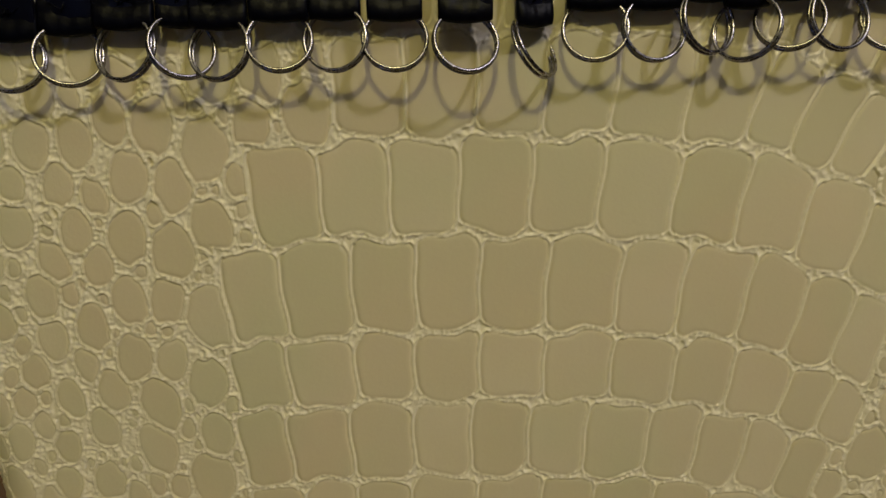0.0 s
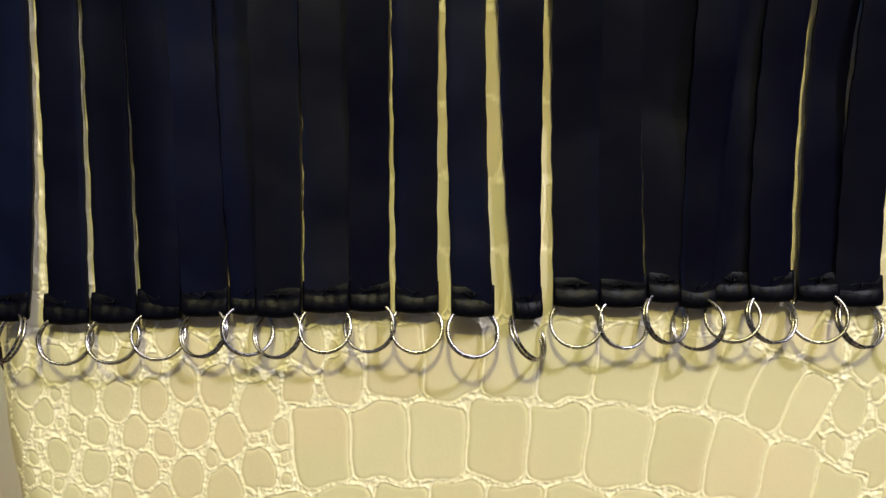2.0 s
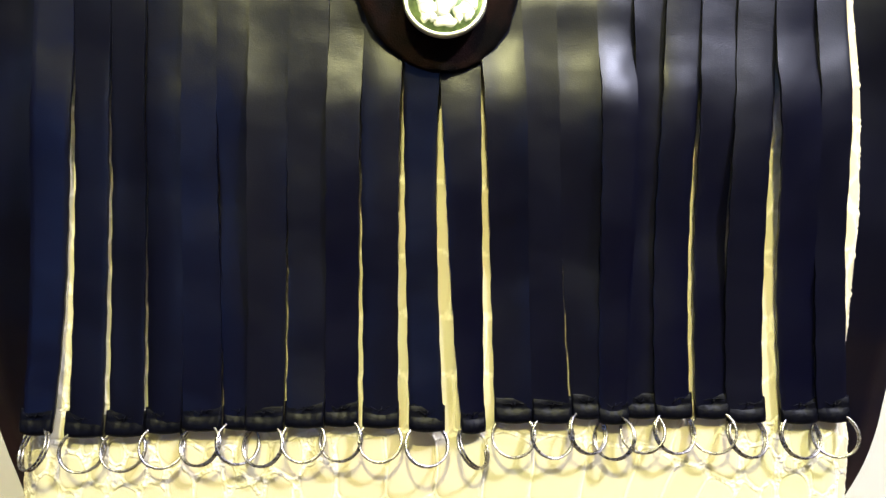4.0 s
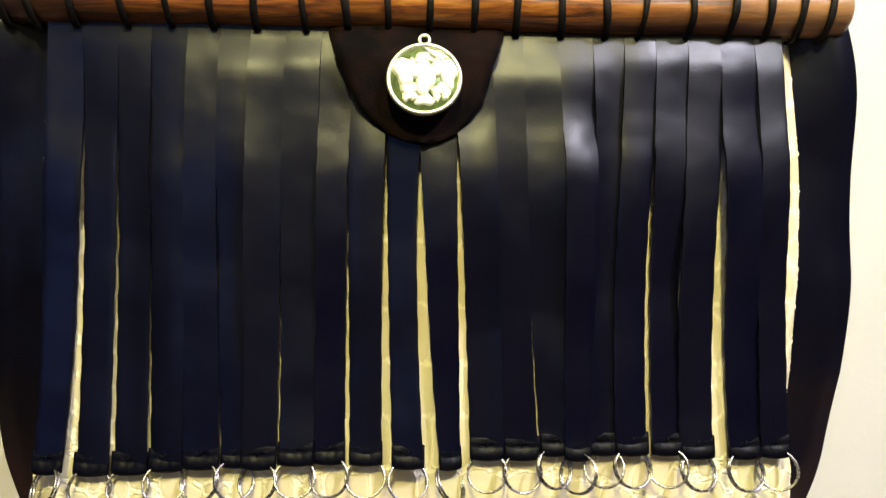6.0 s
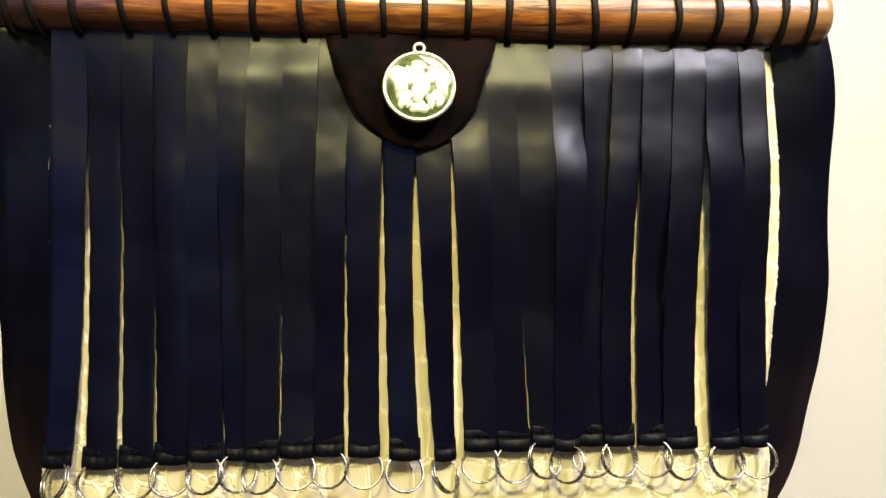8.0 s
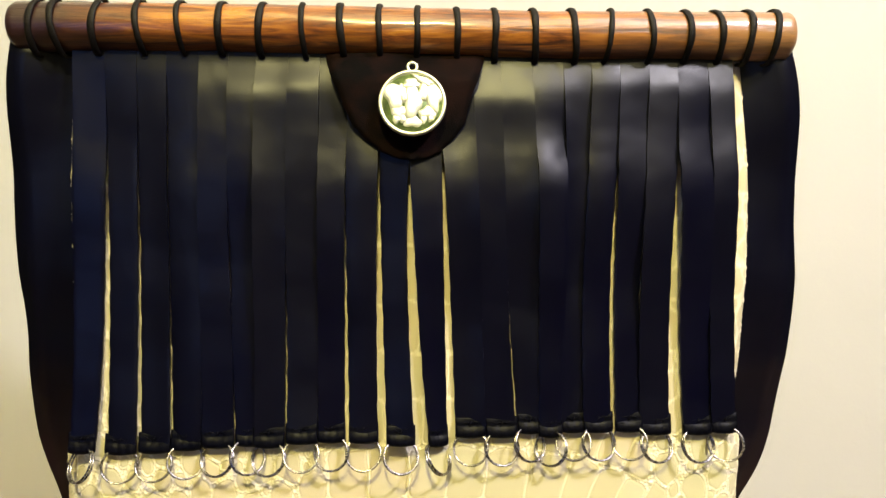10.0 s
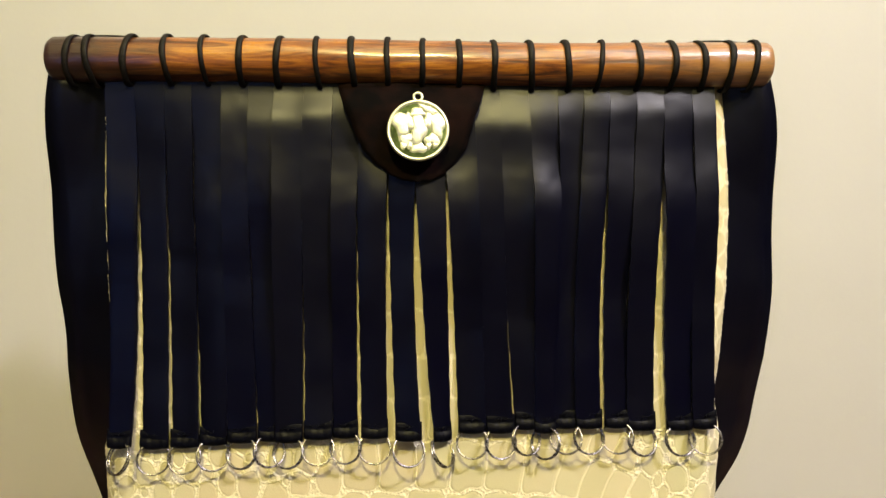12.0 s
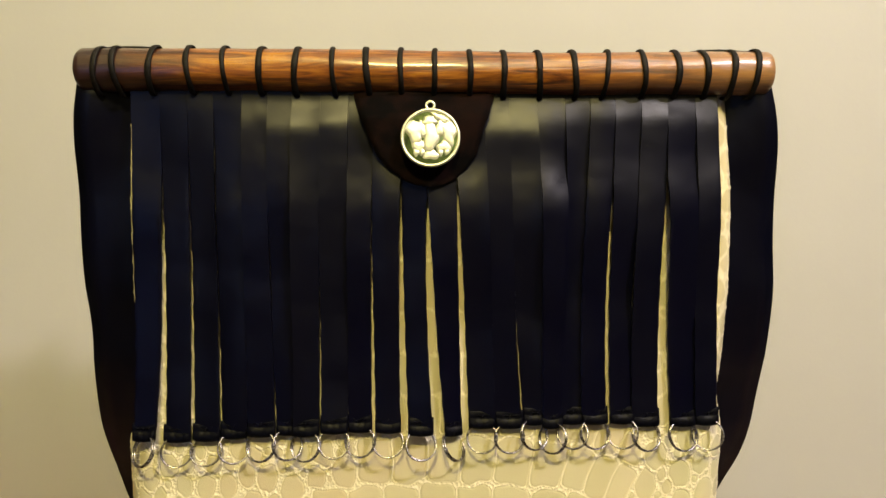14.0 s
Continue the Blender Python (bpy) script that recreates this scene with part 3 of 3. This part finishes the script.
def split_ring_mesh():
    bm = bmesh.new()
    pts = []
    for k in range(97):
        a = 1.92 * math.tau * k / 96
        side = -0.0008 + 0.0016 * smooth01((k / 96 - 0.42) / 0.16)
        pts.append((0.0096 * math.sin(a), side, 0.0096 * math.cos(a)))
    tube(bm, pts, 0.0006, 8)
    me = bpy.data.meshes.new("key_ring")
    bm.to_mesh(me)
    bm.free()
    me.materials.append(RING)
    me.polygons.foreach_set("use_smooth", [True] * len(me.polygons))
    return me


RING_MESH = split_ring_mesh()


def fold_and_ring(i, strip, low, twist):
    rng = random.Random(500 + i)
    a, b = cut_x(i, low, low, True), cut_x(i + 1, low, low, False)
    mid, half = (a + b) / 2, (b - a) / 2
    y = strip_y(i, low + 0.003, low)
    # the end turned up round the ring and sewn down
    profile = [(0.0118, 0.0010), (0.0106, 0.0003), (0.0092, -0.0003), (0.0080, -0.0007), (0.0070, -0.0005), (0.0060, -0.0010), (0.0045, -0.0019),
               (0.0025, -0.0024), (0.0009, -0.0021), (0.0000, -0.0011), (-0.0002, 0.0006), (0.0006, 0.0022), (0.003, 0.003), (0.0085, 0.0019)]
    bm = bmesh.new()
    rings = []
    n = 18
    for k in range(n + 1):
        s = -1 + 2 * k / n
        rag = rng.uniform(-0.0002, 0.0002)
        swell = 0.78 + 0.08 * math.sin(k * 1.3 + i) * rng.uniform(0.4, 1) - 0.30 * abs(s) ** 6
        sag = 0.0010 * (s * s - 0.4)
        ring = []
        for dz, dy in profile:
            top = smooth01((dz - 0.008) / 0.004)
            pinch = 0.0006 * math.exp(-((dz - 0.0074) / 0.001) ** 2) * (1 if abs(s) < 0.35 else 0)
            yy = dy * swell + pinch
            x = mid + (half + 0.0003) * s - (yy * math.sin(twist) if twist else 0)
            ring.append((x, y + yy + math.tan(twist) * half * s * 0.95, low + dz + rag * top + sag * (1 - top)))
        rings.append(ring)
    loops(bm, rings)
    bmesh.ops.transform(bm, matrix=HOME, verts=bm.verts)
    part("sewn_fold", bm, FOLD, strip, "creased turned-up end sewn with black thread")
    # the crossed stitch in the seam
    bm = bmesh.new()
    zc = low + 0.0080
    for sx in (-1, 1):
        pts = [(mid + sx * half * 0.62 * q - sx * half * 0.02, y - 0.0005 - 0.0003 * math.sin(math.pi * q) + math.tan(twist) * half * 0.6 * sx * q,
                zc + 0.0016 * (q - 0.1) * (1 if sx > 0 else 0.6) + 0.0006 * math.sin(6 * q + i)) for q in (0, 0.25, 0.5, 0.75, 1)]
        tube(bm, pts, 0.0002, 6)
    tube(bm, [(mid - 0.0007, y - 0.0012, zc - 0.0012), (mid + 0.0002, y - 0.0016, zc), (mid + 0.0006, y - 0.0008, zc + 0.0014)], 0.00028, 6)
    bmesh.ops.transform(bm, matrix=HOME, verts=bm.verts)
    part("stitch", bm, FOLD, strip)
    ring = new("key_ring", RING_MESH)
    ring.parent = strip
    tagged(ring, "double-wound nickel split ring through the fold")
    turn = RING_TURN[i]
    drop = 0.0056 + 0.0012 * (1 - math.cos(radians(turn)))
    ring.matrix_local = HOME @ Matrix.Translation((mid, y - 0.0016, low - drop)) @ pose(0, 0, 0, rng.uniform(-30, -18), rng.uniform(-8, 8), turn)


for index in range(22):
    leather_strip(index)


# ---- rod and lacing ----
ROD_L, ROD_R = Vector((-0.1925, 0.2145, 1.2365)), Vector((0.2205, 0.2145, 1.2330))


def rod_axis(x):
    f = (x - ROD_L.x) / (ROD_R.x - ROD_L.x)
    return ROD_L.lerp(ROD_R, f) + Vector((0, 0, 0.0007 * math.sin(f * 7)))


def wooden_rod():
    bm = bmesh.new()
    rings = []
    length = ROD_R.x - ROD_L.x
    steps = [0, 0.0006, 0.002, 0.004] + [0.004 + (length - 0.008) * k / 90 for k in range(1, 90)] + [length - 0.004, length - 0.002, length - 0.0006, length]
    for d in steps:
        x = ROD_L.x + d
        c = rod_axis(x)
        inset = min(d, length - d)
        r = 0.0128 - 0.0012 * (1 - smooth01(inset / 0.0022)) ** 2
        ring = []
        for k in range(40):
            a = math.tau * k / 40
            w = noise.noise(Vector((x * 22, 1.4 * math.cos(a), 1.4 * math.sin(a)))) * 0.0006
            w += noise.noise(Vector((x * 90, 3 * math.cos(a), 3 * math.sin(a)))) * 0.00022
            ring.append((x, c.y + (r + w) * math.cos(a), c.z + (r + w) * math.sin(a)))
        rings.append(ring)
    rows = loops(bm, rings)
    for row in (rows[0], rows[1], rows[-2], rows[-1]):
        for a, b in zip(row, row[1:] + row[:1]):
            bm.edges.get((a, b)).smooth = False
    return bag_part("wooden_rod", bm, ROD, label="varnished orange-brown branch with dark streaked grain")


rod = wooden_rod()
LASH_X = (-0.180, -0.169, -0.148, -0.126, -0.105, -0.084, -0.063, -0.041, -0.021, -0.001, 0.019, 0.040, 0.060, 0.081, 0.102, 0.121, 0.143, 0.163, 0.180, 0.196, 0.210)


def lacing(x, k):
    rng = random.Random(k)
    c = rod_axis(x)
    lean = rng.uniform(-0.0016, 0.0016)
    bm = bmesh.new()
    wide = 0.00165 + rng.uniform(-0.0002, 0.0003)
    rings = []
    for j in range(44):
        a = math.tau * j / 44
        r = 0.0136 + 0.0003 * math.sin(3 * a + k)
        low = 0.0016 * smooth01((-math.sin(a) - 0.72) / 0.28)
        centre = Vector((c.x + lean * math.sin(a) + 0.0002 * math.sin(3 * a + k), c.y + r * math.cos(a) + 0.25 * low, c.z + r * math.sin(a) - low))
        out = Vector((0, math.cos(a), math.sin(a)))
        w = wide * (1 + 0.06 * math.sin(5 * a + 2 * k))
        rings.append([centre + Vector((w * math.cos(q), 0, 0)) + out * 0.0008 * math.sin(q) for q in (k2 * math.tau / 8 for k2 in range(8))])
    rows = [[bm.verts.new(p) for p in ring] for ring in rings]
    for ra, rb in zip(rows, rows[1:] + rows[:1]):
        for q in range(8):
            bm.faces.new((ra[q], ra[(q + 1) % 8], rb[(q + 1) % 8], rb[q]))
    bmesh.ops.transform(bm, matrix=HOME, verts=bm.verts)
    part("lacing", bm, LACE, rod, "dark leather lace wound round the rod")


for k, x in enumerate(LASH_X):
    lacing(x, k)


def lace_end(xs, rise):
    bm = bmesh.new()
    pts = []
    for f in (0, 0.15, 0.3, 0.5, 0.7, 0.85, 1):
        x = xs[0] + (xs[1] - xs[0]) * f
        c = rod_axis(x)
        pts.append((x, c.y + 0.005, c.z + 0.0128 + 0.6 * rise * math.sin(math.pi * min(1, f * 1.15)) + 0.0003))
    tube(bm, pts, 0.0016, 8, 0.75)
    bmesh.ops.transform(bm, matrix=HOME, verts=bm.verts)
    part("lace_end", bm, LACE, rod)


lace_end((-0.149, -0.188), 0.0016)
lace_end((0.176, 0.212), 0.0018)


# ---- suede tab and medallion ----
def suede_tab():
    bm = bmesh.new()
    top = 1.2225
    outline = [(0.0, 0.0425), (-0.010, 0.0398), (-0.018, 0.0370), (-0.027, 0.0338), (-0.036, 0.0304), (-0.043, 0.0264), (-0.0490, 0.0205), (-0.0524, 0.0160), (-0.0550, 0.0110), (-0.0568, 0.0050)]
    rings = []
    for j in range(41):
        f = math.sin(j / 40 * math.pi / 2)
        z = top - 0.0568 * f
        half = sum(lerp_at(z - top + d, outline) for d in (-0.003, 0, 0.003)) / 3 if j < 30 else lerp_at(z - top, outline)
        half += 0.00022 * math.sin(j * 1.1) + 0.0003 * math.sin(j * 0.43)
        half = max(half, 0.002)
        cx = 0.0125 + 0.0035 * f * f
        front, back = [], []
        for k in range(17):
            s = -1 + k / 8
            y = 0.2017 + 0.0078 * (1 - smooth01(f * 3.2)) + 0.0012 * s * s + 0.0006 * math.sin(4 * s + 5 * f) + 0.003 * f
            lip = 0.0009 if abs(s) > 0.99 else 0.0
            front.append((cx + half * s, y + lip, z))
            back.append((cx + half * s, y + 0.0026 - lip, z))
        rings.append(front + back[::-1])
    loops(bm, rings)
    bag_part("suede_tab", bm, SUEDE, label="half-round dark brown suede tab below the rod")


suede_tab()


def medallion():
    c = Vector((0.0164, 0.1987, 1.1940))
    tilt = Matrix.Translation(c + Vector((0, -0.0012, 0))) @ pose(0, 0, 0, -9) @ Matrix.Translation(-c)
    bm = bmesh.new()
    lathe(bm, [(0.0002, 0.0020), (0.0170, 0.0020), (0.0175, 0.0014), (0.0175, -0.0006), (0.0171, -0.0011), (0.0164, -0.0012), (0.0158, -0.0008), (0.0155, 0.0004), (0.0002, 0.0005)], 64, "y", c)
    bmesh.ops.transform(bm, matrix=tilt, verts=bm.verts)
    medal = bag_part("medallion", bm, MEDAL, label="round pale metal medallion with raised rim")
    bm = bmesh.new()
    lathe(bm, [(0.0002, 0.00046), (0.0154, 0.00036), (0.0154, 0.0001), (0.0002, 0.0001)], 48, "y", c)
    bmesh.ops.transform(bm, matrix=HOME @ tilt, verts=bm.verts)
    part("enamel_field", bm, ENAMEL, medal, "green patina in the recessed field")
    lobes = [(-0.0093, 0.0029, 0.0040, 0.0060, 10), (0.0, 0.0004, 0.0036, 0.0082, 0), (-0.0008, 0.0092, 0.0038, 0.0026, 12), (0.0058, 0.0112, 0.0050, 0.0017, -27),
             (0.0106, 0.0024, 0.0036, 0.0064, 8), (0.0052, 0.0046, 0.0024, 0.0050, -16), (-0.0046, 0.0040, 0.0022, 0.0044, 14), (-0.0070, -0.0056, 0.0036, 0.0030, -15), (-0.0082, -0.0094, 0.0018, 0.0018, 0),
             (-0.0048, -0.0092, 0.0014, 0.0020, 0), (0.0080, -0.0058, 0.0040, 0.0030, 15), (0.0058, -0.0094, 0.0015, 0.0019, 0), (0.0094, -0.0088, 0.0015, 0.0018, 0), (0.0002, -0.0108, 0.0042, 0.0026, 0)]
    for i, (x, z, a, b, turn) in enumerate(lobes):
        bm = bmesh.new()
        rings = []
        for r, h in ((1.0, 0.0006), (0.97, -0.0001), (0.86, -0.0006), (0.6, -0.0009), (0.3, -0.0010), (0.02, -0.00105)):
            ring = []
            for k in range(28):
                q = math.tau * k / 28
                w = 1 + 0.14 * math.sin(3 * q + 1.7 * i) + 0.09 * math.sin(5 * q + 2 * i)
                px, pz = 1.27 * a * r * w * math.cos(q), 1.27 * b * r * w * math.sin(q)
                ca, sa = math.cos(radians(turn)), math.sin(radians(turn))
                ring.append((c.x + x + px * ca - pz * sa, c.y + h + 0.00004 * i, c.z + z + 0.0006 + px * sa + pz * ca))
            rings.append(ring)
        loops(bm, rings)
        bmesh.ops.transform(bm, matrix=HOME @ tilt, verts=bm.verts)
        part("relief", bm, MEDAL, medal)
    bm = bmesh.new()
    tube(bm, [(c.x + 0.0024 * math.cos(k * math.tau / 24), c.y + 0.0004, c.z + 0.0193 + 0.0024 * math.sin(k * math.tau / 24)) for k in range(24)], 0.0008, 8, closed=True)
    bmesh.ops.transform(bm, matrix=HOME @ tilt, verts=bm.verts)
    part("bail", bm, MEDAL, medal)


medallion()
